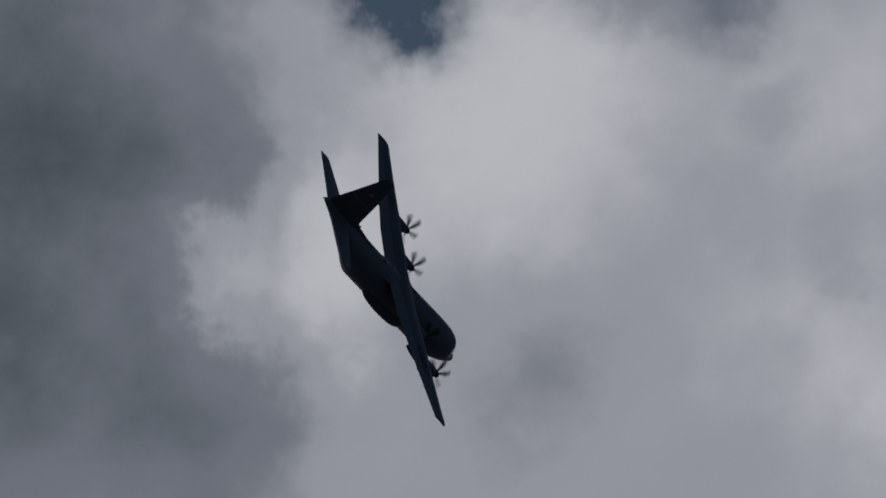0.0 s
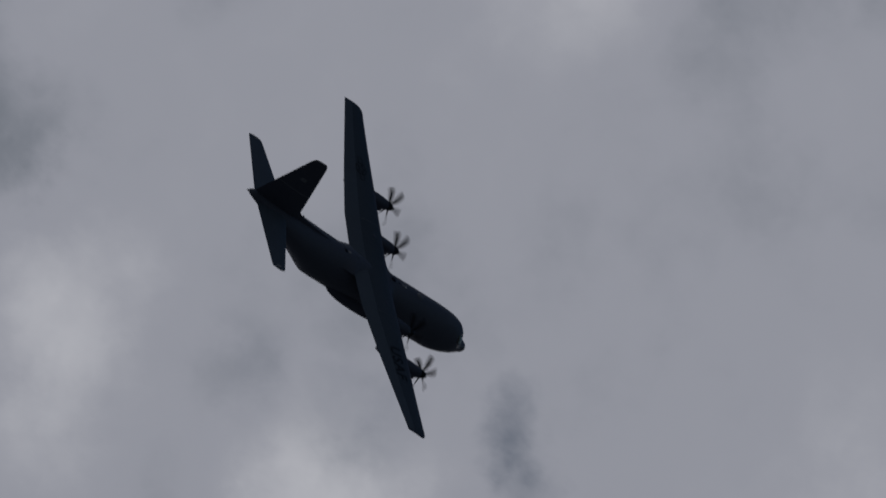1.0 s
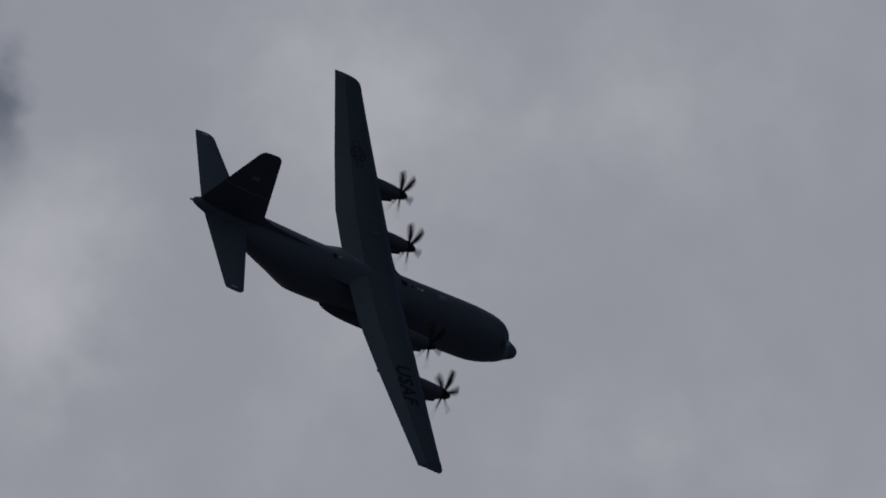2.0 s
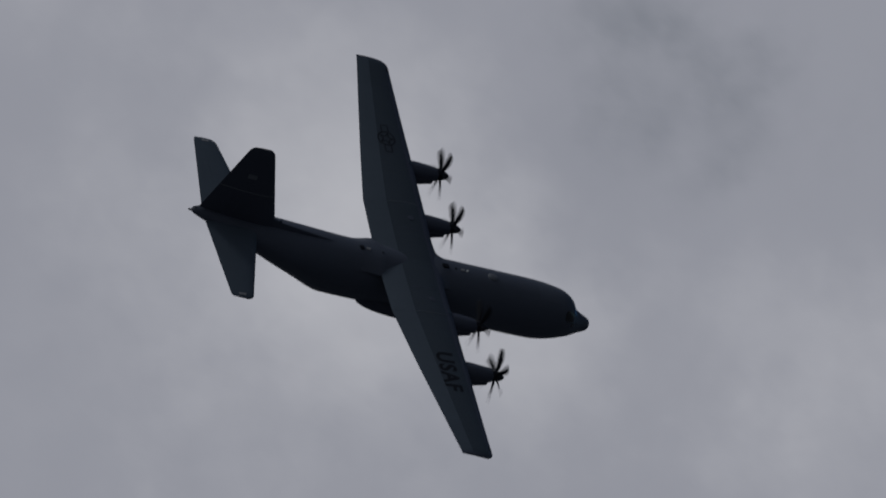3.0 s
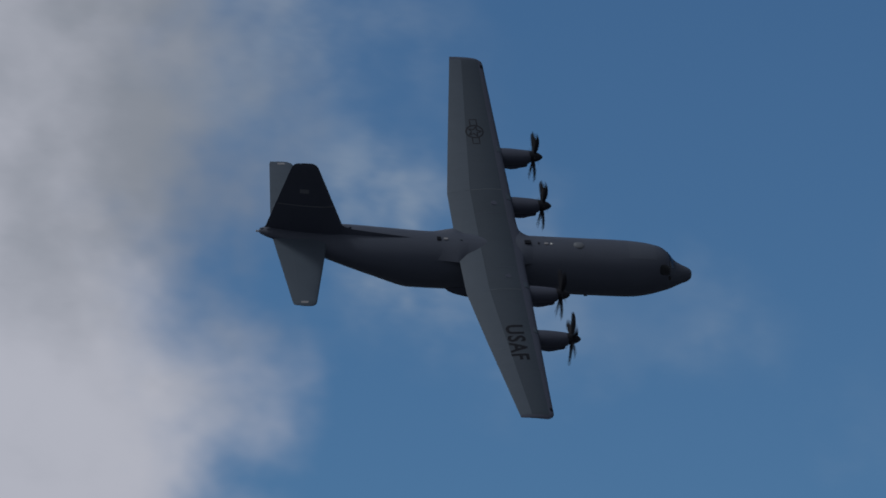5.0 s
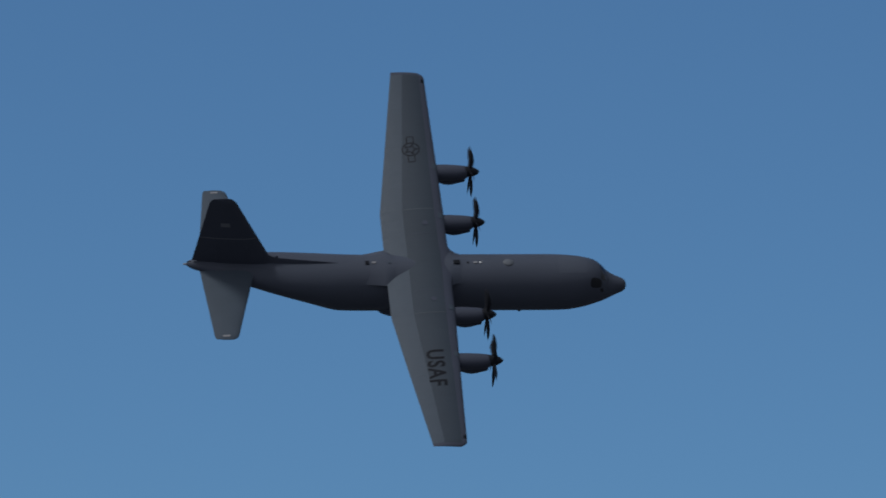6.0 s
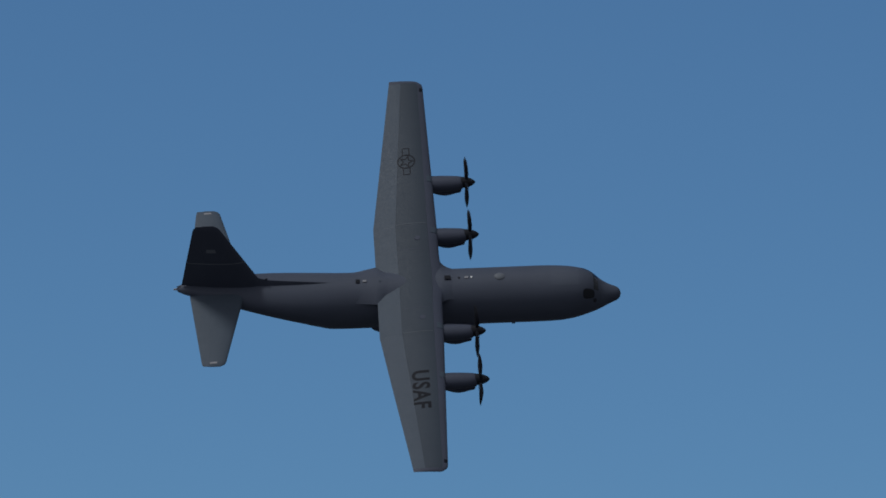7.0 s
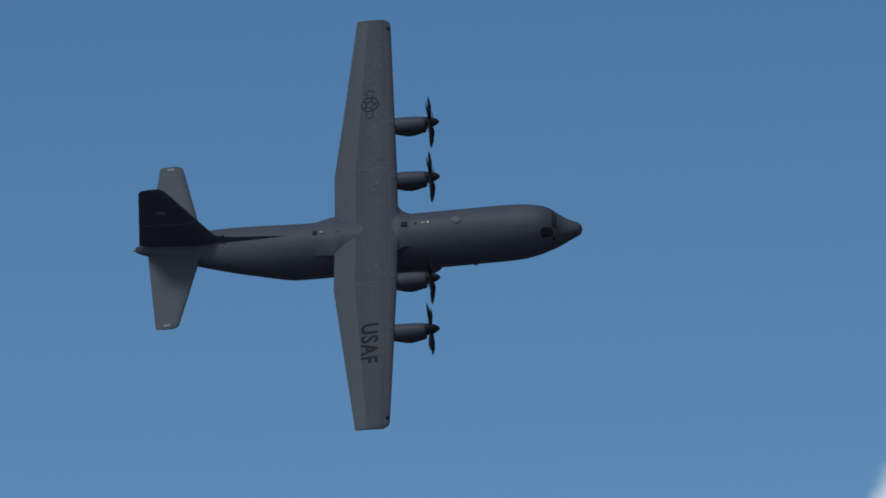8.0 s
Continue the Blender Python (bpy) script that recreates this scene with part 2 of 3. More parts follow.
BLADE = paint("blade_composite", (0.014, 0.015, 0.019), 0.6, streak=False, spec=0.06)
WHITE = paint("white_plastic", (0.65, 0.65, 0.62), 0.35, 0.08, False)
GLASS = paint("dark_cockpit_glass", (0.012, 0.013, 0.016), 0.14, 0.1, False, 0.0, 0.4)


# ground out of view; its grey is set for the light thrown up on the belly
GROUND_TONE = paint("unseen_ground_grey", (0.080, 0.087, 0.098), 0.9, 0.3, False)

# ---------- small builders ----------


def part(name, bm, material, parent, label="", smooth=True):
    bmesh.ops.recalc_face_normals(bm, faces=bm.faces)
    me = bpy.data.meshes.new(name)
    bm.to_mesh(me)
    bm.free()
    me.materials.append(material)
    if smooth:
        me.shade_smooth()
        me.set_sharp_from_angle(angle=radians(38))
    ob = new(name, me)
    ob.parent = parent
    return tagged(ob, label) if label else ob


def skin(rings, caps=True, closed=True):
    """A skin over rings of equal count."""
    bm = bmesh.new()
    rows = [[bm.verts.new(p) for p in r] for r in rings]
    n = len(rows[0])
    for a, b in zip(rows, rows[1:]):
        for i in range(n if closed else n - 1):
            bm.faces.new((a[i], a[(i + 1) % n], b[(i + 1) % n], b[i]))
    if caps:
        bm.faces.new(rows[0])
        bm.faces.new(rows[-1])
    return bm


def lerp(v, keys):
    return float(np.interp(v, [k[0] for k in keys], [k[1] for k in keys]))


def smooth_keys(xs, keys):
    """Values at xs of a monotone smooth curve through keys (x, value)."""
    kx, ky = np.array([k[0] for k in keys], float), np.array([k[1] for k in keys], float)
    h, dl = np.diff(kx), np.diff(ky) / np.diff(kx)
    m = np.zeros(len(kx))
    m[0], m[-1] = dl[0], dl[-1]
    for i in range(1, len(kx) - 1):
        m[i] = 0 if dl[i - 1] * dl[i] <= 0 else 2 * dl[i - 1] * dl[i] / (dl[i - 1] + dl[i])
    out = []
    for x in xs:
        i = int(np.clip(np.searchsorted(kx, x) - 1, 0, len(h) - 1))
        u = (x - kx[i]) / h[i]
        out.append(ky[i] * (1 + 2 * u) * (1 - u) ** 2 + h[i] * m[i] * u * (1 - u) ** 2
                   + ky[i + 1] * u * u * (3 - 2 * u) + h[i] * m[i + 1] * u * u * (u - 1))
    return out


def box_bm(x0, x1, y0, y1, z0, z1, bevel=0.0):
    bm = bmesh.new()
    bmesh.ops.create_cube(bm, size=1, matrix=Matrix.Translation(((x0 + x1) / 2, (y0 + y1) / 2, (z0 + z1) / 2))
                          @ Matrix.Diagonal((x1 - x0, y1 - y0, z1 - z0, 1)))
    if bevel:
        bmesh.ops.bevel(bm, geom=bm.edges[:], offset=bevel, segments=2, affect="EDGES")
    return bm


# ---------- the aeroplane: x forward from its nose, y to its left wing, z up ----------
plane = tagged(new("transport_aeroplane"), "matt grey four-engined turboprop military transport plane in a steep banked turn", "airplane")

# aft distance: top, bottom, half width, height of the widest line
TOP = [(0, -0.32), (0.08, -0.02), (0.3, 0.17), (0.8, 0.36), (1.35, 0.62), (1.65, 0.89), (2.1, 1.40), (2.6, 1.76), (3.2, 1.95), (4.4, 2.10), (6.5, 2.17), (20, 2.16), (24, 2.21), (28, 2.38), (31, 2.49), (33.4, 2.50), (34.2, 2.36), (34.45, 2.1)]
BOT = [(0, -0.34), (0.08, -0.63), (0.3, -0.84), (0.8, -1.06), (1.5, -1.32), (2.5, -1.65), (4.0, -2.05), (4.7, -2.17), (6.5, -2.2), (22.5, -2.2), (22.95, -2.08), (25, -1.25), (28, -0.14), (31, 0.97), (33.4, 1.72), (34.2, 1.95), (34.45, 2.08)]
WID = [(0, 0.01), (0.08, 0.30), (0.3, 0.51), (0.8, 0.72), (1.5, 1.12), (2.0, 1.40), (2.5, 1.62), (3.2, 1.86), (4.0, 2.02), (5.2, 2.13), (6.5, 2.16), (21, 2.16), (23.5, 2.14), (26, 2.02), (28.5, 1.72), (31, 1.26), (33.4, 0.62), (34.2, 0.30), (34.45, 0.02)]
MID = [(0, -0.33), (1.5, -0.28), (2.8, -0.05), (6.5, 0.0), (21, 0.0), (24, 0.45), (28, 1.25), (31, 1.80), (34.45, 2.09)]


def hull(a, turn, out=0.0):
    """A point of the hull, a metres aft of the nose, turned from the top towards the left, raised by out."""
    t, b, w, m = (smooth_keys([a], k)[0] for k in (TOP, BOT, WID, MID))
    s, c = math.sin(turn), math.cos(turn)
    h = t - m if c > 0 else m - b
    n = Vector((0, s * h, c * w)).normalized() if out else Vector((0, 0, 0))
    return Vector((-a, w * s, m + h * c)) + n * out


def hull_rings(stations, count=56):
    return [[hull(a, 2 * math.pi * i / count) for i in range(count)] for a in stations]


def hull_patch(a0, a1, t0, t1, out=0.02, na=5, nt=6):
    """A thin plate that lies on the hull."""
    bm = bmesh.new()
    grid = [[[bm.verts.new(hull(a0 + (a1 - a0) * i / na, radians(t0 + (t1 - t0) * j / nt), o)) for j in range(nt + 1)] for i in range(na + 1)] for o in (out, -0.03)]
    for g in grid:
        for i in range(na):
            for j in range(nt):
                bm.faces.new((g[i][j], g[i + 1][j], g[i + 1][j + 1], g[i][j + 1]))
    rim = [(i, 0) for i in range(na)] + [(na, j) for j in range(nt)] + [(i, nt) for i in range(na, 0, -1)] + [(0, j) for j in range(nt, 0, -1)]
    for (i, j), (k, l) in zip(rim, rim[1:] + rim[:1]):
        bm.faces.new((grid[0][i][j], grid[0][k][l], grid[1][k][l], grid[1][i][j]))
    return bm


def hull_oval(a, t, ra, rt, out=0.02, count=28):
    """A thin plate with rounded corners that lies on the hull."""
    bm = bmesh.new()
    rows = []
    for k, o in ((0.5, out), (1.0, out), (1.0, -0.03)):
        row = []
        for i in range(count):
            q = 2 * math.pi * i / count
            c, n = math.cos(q), math.sin(q)
            row.append(bm.verts.new(hull(a + ra * k * math.copysign(abs(c) ** 0.65, c), radians(t + rt * k * math.copysign(abs(n) ** 0.65, n)), o)))
        rows.append(row)
    bm.faces.new(rows[0])
    for p, q in zip(rows, rows[1:]):
        for i in range(count):
            bm.faces.new((p[i], p[(i + 1) % count], q[(i + 1) % count], q[i]))
    return bm


def build_hull():
    st = [1.62, 1.7, 1.8, 1.9, 2.0, 2.15, 2.3, 2.5, 2.7, 2.9, 3.1, 3.4, 3.7, 4.0, 4.6, 5.2, 5.8, 6.5, 9, 12, 15, 18, 20.5, 21, 21.5, 22, 22.35, 22.5, 22.65, 22.8, 23.2, 24, 25, 26, 27, 28, 29, 30, 31, 32, 33, 33.4, 33.8, 34.2, 34.35, 34.45]
    fus = part("fuselage", skin(hull_rings(st)), GREY, plane, "grey painted fuselage with upswept tail")
    part("radome", skin(hull_rings([0.0, 0.03, 0.08, 0.18, 0.3, 0.5, 0.8, 1.1, 1.35, 1.5, 1.61])), GREY, plane, "grey nose radome")
    for t0, t1 in ((-13, -1), (1, 13), (15, 34), (-34, -15)):
        part("windscreen_pane", hull_patch(1.80, 2.16, t0, t1), GLASS, fus, "dark cockpit glass")
    for s in (1, -1):
        part("cockpit_window", hull_oval(2.58, s * 48, 0.46, 13), GLASS, fus, "dark cockpit glass")
        part("cockpit_window", hull_oval(2.10, s * 67, 0.12, 6), GLASS, fus, "dark cockpit glass")
        part("crew_door" if s > 0 else "panel", hull_patch(4.9, 5.75, s * 84, s * 124, 0.012), GREY, fus)
    # roof fittings
    part("escape_hatch", hull_patch(20.25, 20.55, -4.5, 4.5, 0.08, 2, 3), MARK, fus, "dark roof hatch")
    part("escape_hatch", hull_patch(13.22, 13.70, -4.5, 4.5, 0.14, 2, 3), MARK, fus, "dark roof hatch")
    part("roof_light", hull_patch(19.72, 20.02, -2.4, 2.4, 0.08, 2, 2), PALE, fus, "pale roof light")
    part("roof_light", hull_patch(18.6, 18.75, -2, 2, 0.08, 2, 2), GREY_LIGHT, fus)
    part("roof_light", hull_patch(11.55, 11.68, -1.8, 1.8, 0.06, 2, 2), WHITE, fus, "pale roof light")
    part("roof_light", hull_patch(11.85, 12.15, -2.2, 2.2, 0.06, 2, 2), PALE, fus)
    part("roof_vent", hull_patch(12.5, 12.65, -2, 2, 0.04, 2, 2), MARK, fus)
    dome = bmesh.new()
    bmesh.ops.create_uvsphere(dome, u_segments=24, v_segments=12, radius=1, matrix=Matrix.Translation((-9.43, 0, 2.14)) @ Matrix.Diagonal((0.44, 0.36, 0.15, 1)))
    part("antenna_dome", dome, DOME, fus, "pale grey antenna dome")
    part("roof_panel", hull_patch(3.3, 5.5, -26, 26, 0.008, 8, 10), GREY_PANEL, fus, "slightly paler roof panel over the cockpit")
    for a, q in ((8.4, -134), (9.9, 180)):
        part("blade_antenna", hull_patch(a - 0.12, a + 0.14, q - 1.5, q + 1.5, 0.08, 2, 2), MARK, fus, "small dark belly antenna")
    part("tail_light", box_bm(-34.62, -34.36, -0.07, 0.07, 2.03, 2.15, 0.03), PALE, fus)
    part("cargo_ramp", hull_patch(22.8, 27.6, 140, 220, 0.012, 8, 10), GREY_DARK, fus)
    # wheel housings
    for s in (1, -1):
        rings = []
        for i in range(25):
            u = i / 24
            a = 10.9 + 8.7 * u
            k = max(1 - abs(2 * u - 1) ** 3.2, 0.0) ** 0.6 * (1 - 0.3 * max(u - 0.55, 0)) + 0.004
            rings.append([(-a, s * (1.55 + 0.70 * k * abs(math.cos(q)) ** 0.8 * (1 if math.cos(q) > 0 else -1)),
                           -1.36 + 0.80 * k * abs(math.sin(q)) ** 0.8 * (1 if math.sin(q) > 0 else -1)) for q in [2 * math.pi * j / 24 for j in range(24)]])
        part("wheel_housing", skin(rings), GREY_DARK, plane, "bulged grey landing gear housing")


build_hull()

# ---------- wings ----------


def aerofoil(c, t):
    return 5 * t * (0.2969 * math.sqrt(max(c, 0)) - 0.126 * c - 0.3516 * c * c + 0.2843 * c ** 3 - 0.1036 * c ** 4)


def wing_point(y, c, side):
    """A point of the wing's skin at span y and chord part c, on top (side 1) or below (-1)."""
    y_abs = abs(y)
    le = lerp(y_abs, [(0, -13.95), (5.6, -14.02), (19.5, -14.42), (20.3, -14.47)])
    te = lerp(y_abs, [(0, -18.93), (5.6, -18.95), (19.5, -17.13), (20.3, -17.03)])
    root = min(max(1 - (y_abs - 1.1) / 2.1, 0), 1)
    grow = 0.2 * root ** 3 * (1 - c) ** 8
    end = max(y_abs - 19.5, 0) / 0.72
    le -= 0.5 * end ** 3
    chord = le - te
    t = lerp(y_abs, [(0, 0.165), (5.6, 0.16), (20.3, 0.12)]) * math.sqrt(max(1 - 0.985 * end ** 2, 0.0))
    z = 1.72 + 1.27 * (y_abs / 20) ** 1.35 + chord * lerp(y_abs, [(0, 0.06), (11, 0.06), (20, -0.03)]) * (0.5 - c) + 0.022 * 4 * c * (1 - c) * chord
    return Vector((le - c * chord + grow, y, z + side * aerofoil(c, t) * chord))


def wing_panel(ys, c0, c1, n, lift=0.0):
    """A solid piece of the wing between two parts of the chord."""
    cs = [c0 + (c1 - c0) * ((1 - math.cos(math.pi * i / n)) / 2 if c0 == 0 else i / n) for i in range(n + 1)]
    rings = []
    for y in ys:
        up = [wing_point(y, c, 1) + Vector((0, 0, lift)) for c in cs]
        dn = [wing_point(y, c, -1) - Vector((0, 0, lift)) for c in reversed(cs)]
        rings.append(up + (dn[:-1] if c0 == 0 else dn))
    bm = skin(rings)
    bmesh.ops.remove_doubles(bm, verts=bm.verts, dist=0.0005)
    return bm


def spans(a, b, n):
    return [a + (b - a) * i / n for i in range(n + 1)]


def build_wing(s):
    name = "left" if s > 0 else "right"
    inner, outer = [s * y for y in [0.0, 1.0, 1.9] + spans(2.1, 3.3, 6) + [4.5, 5.598]], [s * y for y in spans(5.602, 19.5, 12) + [19.65, 19.8, 19.9]]
    wing = part("wing", wing_panel(inner, 0.1515, 0.6485, 8), WING_GREY, plane, "grey " + name + " wing, darker between its spars")
    part("wing_box", wing_panel(outer, 0.1515, 0.6485, 8), WING_GREY, wing)
    part("leading_edge", wing_panel(inner, 0.0, 0.150, 8), GREY_DARK, wing)
    part("leading_edge", wing_panel(outer, 0.0, 0.150, 8), GREY_DARK, wing, "lighter grey leading edge")
    part("flap", wing_panel([s * y for y in [0.0, 1.0, 1.9] + spans(2.1, 3.3, 6) + [5.598]], 0.650, 1.0, 8), GREY_LIGHT, wing)
    part("flap", wing_panel([s * y for y in spans(5.602, 12.4, 6)], 0.650, 1.0, 8), GREY_LIGHT, wing, "lighter grey trailing edge flap")
    part("aileron", wing_panel([s * y for y in spans(12.405, 19.5, 6) + [19.65, 19.8, 19.9]], 0.650, 1.0, 8), GREY_LIGHT, wing, "lighter grey aileron")
    part("wing_tip", wing_panel([s * y for y in (19.903, 19.98, 20.08, 20.16, 20.21)], 0.0, 1.0, 18), GREY_DARK, wing)
    part("joint_strip", wing_panel([s * 5.57, s * 5.63], 0.16, 0.64, 8, 0.010), SEAM, wing, "pale joint strip")
    part("tip_light", wing_panel([s * y for y in (19.05, 19.2, 19.4)], 0.015, 0.11, 4, 0.014), MARK, wing, "dark tip lamp cover")
    part("walkway_line", wing_panel([s * 3.0, s * 3.05], 0.2, 0.62, 6, 0.008), GREY_DARK, wing)
    p = wing_point(s * 4.1, 0.32, 1)
    cap = bmesh.new()
    bmesh.ops.create_cone(cap, cap_ends=True, segments=20, radius1=0.24, radius2=0.22, depth=0.05, matrix=Matrix.Translation(p))
    part("fuel_cap", cap, GREY_DARK, wing)
    # paler strip over each nacelle: the small highlight there, put into the colour
    for y in (10.16, 4.95):
        part("painted_highlight", wing_panel([s * (y - 0.28), s * y, s * (y + 0.28)], 0.0, 0.10, 5, 0.03), GREY_LIGHT, wing)
    return wing


wing_left, wing_right = build_wing(1), build_wing(-1)


def root_fairing(name, keys, label):
    """Shoulders that blend wing and roof: aft distance, top, half width and height of the edge."""
    stations = spans(keys[0][0], keys[-1][0], 16)
    top, wide, edge = (smooth_keys(stations, [(k[0], k[n]) for k in keys]) for n in (1, 2, 3))
    rings = []
    for a, t, w, e in zip(stations, top, wide, edge):
        half = [(w * u, t - (t - e) * u ** 2) for u in [i / 12 for i in range(13)]] + [(w - 0.03, e - 0.05), (1.15, e - 0.45)]
        rings.append([(-a, -y, z) for y, z in reversed(half)] + [(-a, y, z) for y, z in half[1:]])
    part(name, skin(rings), GREY, plane, label)


root_fairing("front_fairing", [(12.5, 2.15, 1.50, 1.44), (13.0, 2.17, 1.58, 1.48), (13.35, 2.19, 1.66, 1.55), (13.65, 2.20, 1.80, 1.65), (13.85, 2.21, 1.98, 1.74), (14.0, 2.21, 2.18, 1.80), (14.4, 2.21, 2.5, 1.88)],
             "grey fairing ahead of the wing")
root_fairing("rear_fairing", [(17.3, 2.08, 0.90, 1.90), (18.0, 2.16, 1.10, 1.82), (18.5, 2.175, 1.45, 1.72), (18.8, 2.18, 1.78, 1.62), (18.93, 2.18, 1.92, 1.57), (19.3, 2.175, 1.86, 1.54), (19.8, 2.17, 1.77, 1.49), (20.3, 2.165, 1.68, 1.44), (21.0, 2.155, 1.58, 1.40)],
             "grey fairing behind the wing")


def on_wing(bm, lift):
    """Lay flat shapes, drawn in x and y, on the top of the wing."""
    for v in bm.verts:
        lo, hi = 0.0, 1.0
        for _ in range(22):
            c = (lo + hi) / 2
            if wing_point(v.co.y, c, 1).x > v.co.x:
                lo = c
            else:
                hi = c
        v.co.z = wing_point(v.co.y, (lo + hi) / 2, 1).z + lift
    return bm


def wing_letters():
    data = bpy.data.curves.new("lettering", "FONT")
    data.body, data.size, data.align_x, data.align_y, data.offset, data.resolution_u = "USAF", 1.0, "CENTER", "CENTER", 0.026, 4
    data.space_character = 1.12
    tmp = new("lettering", data)
    bpy.context.view_layer.update()
    me = bpy.data.meshes.new_from_object(tmp.evaluated_get(bpy.context.evaluated_depsgraph_get()))
    bpy.data.objects.remove(tmp)
    bm = bmesh.new()
    bm.from_mesh(me)
    xs, ys = [v.co.x for v in bm.verts], [v.co.y for v in bm.verts]
    mx, my, wx, wy = (max(xs) + min(xs)) / 2, (max(ys) + min(ys)) / 2, max(xs) - min(xs), max(ys) - min(ys)
    for v in bm.verts:
        u, w = (v.co.x - mx) / wx, (v.co.y - my) / wy
        v.co = (-16.03 + 1.36 * w, -11.7 - 3.95 * u, 0)
    bmesh.ops.triangulate(bm, faces=bm.faces[:])
    for _ in range(2):
        bmesh.ops.subdivide_edges(bm, edges=[e for e in bm.edges if e.calc_length() > 0.3], cuts=1)
        bmesh.ops.triangulate(bm, faces=bm.faces[:])
    part("lettering", on_wing(bm, 0.016), MARK, wing_right, "dark grey letters USAF", False)


wing_letters()


def band(bm, pts, width, closed=True):
    """A line of the given width along flat points."""
    n = len(pts)
    inn, out = [], []
    for i, p in enumerate(pts):
        a, b = pts[(i - 1) % n] if closed or i else p, pts[(i + 1) % n] if closed or i < n - 1 else p
        d = (Vector(b) - Vector(a)).normalized()
        q = Vector((-d.y, d.x)) * width / 2
        inn.append(bm.verts.new((p[0] + q.x, p[1] + q.y, 0)))
        out.append(bm.verts.new((p[0] - q.x, p[1] - q.y, 0)))
    for i in range(n if closed else n - 1):
        j = (i + 1) % n
        bm.faces.new((inn[i], inn[j], out[j], out[i]))


def wing_roundel():
    bm = bmesh.new()
    cx, cy, r = -16.08, 11.92, 0.66
    band(bm, [(cx + r * math.cos(a), cy + r * math.sin(a)) for a in [2 * math.pi * i / 40 for i in range(40)]], 0.10)
    star = []
    for i in range(10):
        q = math.pi * i / 5
        k = r * (0.86 if i % 2 == 0 else 0.34)
        star.append((cx + k * math.cos(q), cy + k * math.sin(q)))
    fine = []
    for a, b in zip(star, star[1:] + star[:1]):
        fine += [(a[0] + (b[0] - a[0]) * k / 3, a[1] + (b[1] - a[1]) * k / 3) for k in range(3)]
    band(bm, fine, 0.09)
    for s in (1, -1):
        band(bm, [(cx - 0.26, cy + s * 0.64), (cx - 0.26, cy + s * 1.0), (cx - 0.26, cy + s * 1.32), (cx, cy + s * 1.32), (cx + 0.26, cy + s * 1.32), (cx + 0.26, cy + s * 1.0), (cx + 0.26, cy + s * 0.64)], 0.08, False)
    part("roundel", on_wing(bm, 0.018), FAINT, wing_left, "dark outline roundel with bars", False)


wing_roundel()

# ---------- tail ----------


def fin_point(z, c, side):
    le = lerp(z, [(2.0, -27.55), (9.2, -31.14)])
    te = lerp(z, [(2.0, -34.08), (9.2, -32.90)])
    end = max(z - 8.61, 0) / 0.56
    le, te = le - 0.30 * end ** 3, te + 0.30 * end ** 3
    chord = le - te
    t = 0.12 * math.sqrt(max(1 - 0.985 * end ** 2, 0.0))
    return Vector((le - c * chord, side * aerofoil(c, t) * chord, z))


def tail_point(y, c, side):
    y_abs = abs(y)
    le = lerp(y_abs, [(0, -28.98), (8.1, -30.90)])
    te = lerp(y_abs, [(0, -33.46), (8.1, -32.62)])
    end = max(y_abs - 7.55, 0) / 0.5
    le, te = le - 0.38 * end ** 3, te + 0.12 * end ** 3
    chord = le - te
    t = 0.12 * math.sqrt(max(1 - 0.985 * end ** 2, 0.0))
    return Vector((le - c * chord, y, 2.05 + side * aerofoil(c, t) * chord))


def foil_panel(point, ss, c0, c1, n, lift=0.0, axis=2):
    cs = [c0 + (c1 - c0) * ((1 - math.cos(math.pi * i / n)) / 2 if c0 == 0 else i / n) for i in range(n + 1)]
    off = Vector((0, lift, 0)) if axis == 1 else Vector((0, 0, lift))
    rings = []
    for q in ss:
        up = [point(q, c, 1) + off for c in cs]
        dn = [point(q, c, -1) - off for c in reversed(cs)]
        rings.append(up + (dn[:-1] if c0 == 0 else dn))
    bm = skin(rings)
    bmesh.ops.remove_doubles(bm, verts=bm.verts, dist=0.0005)
    return bm


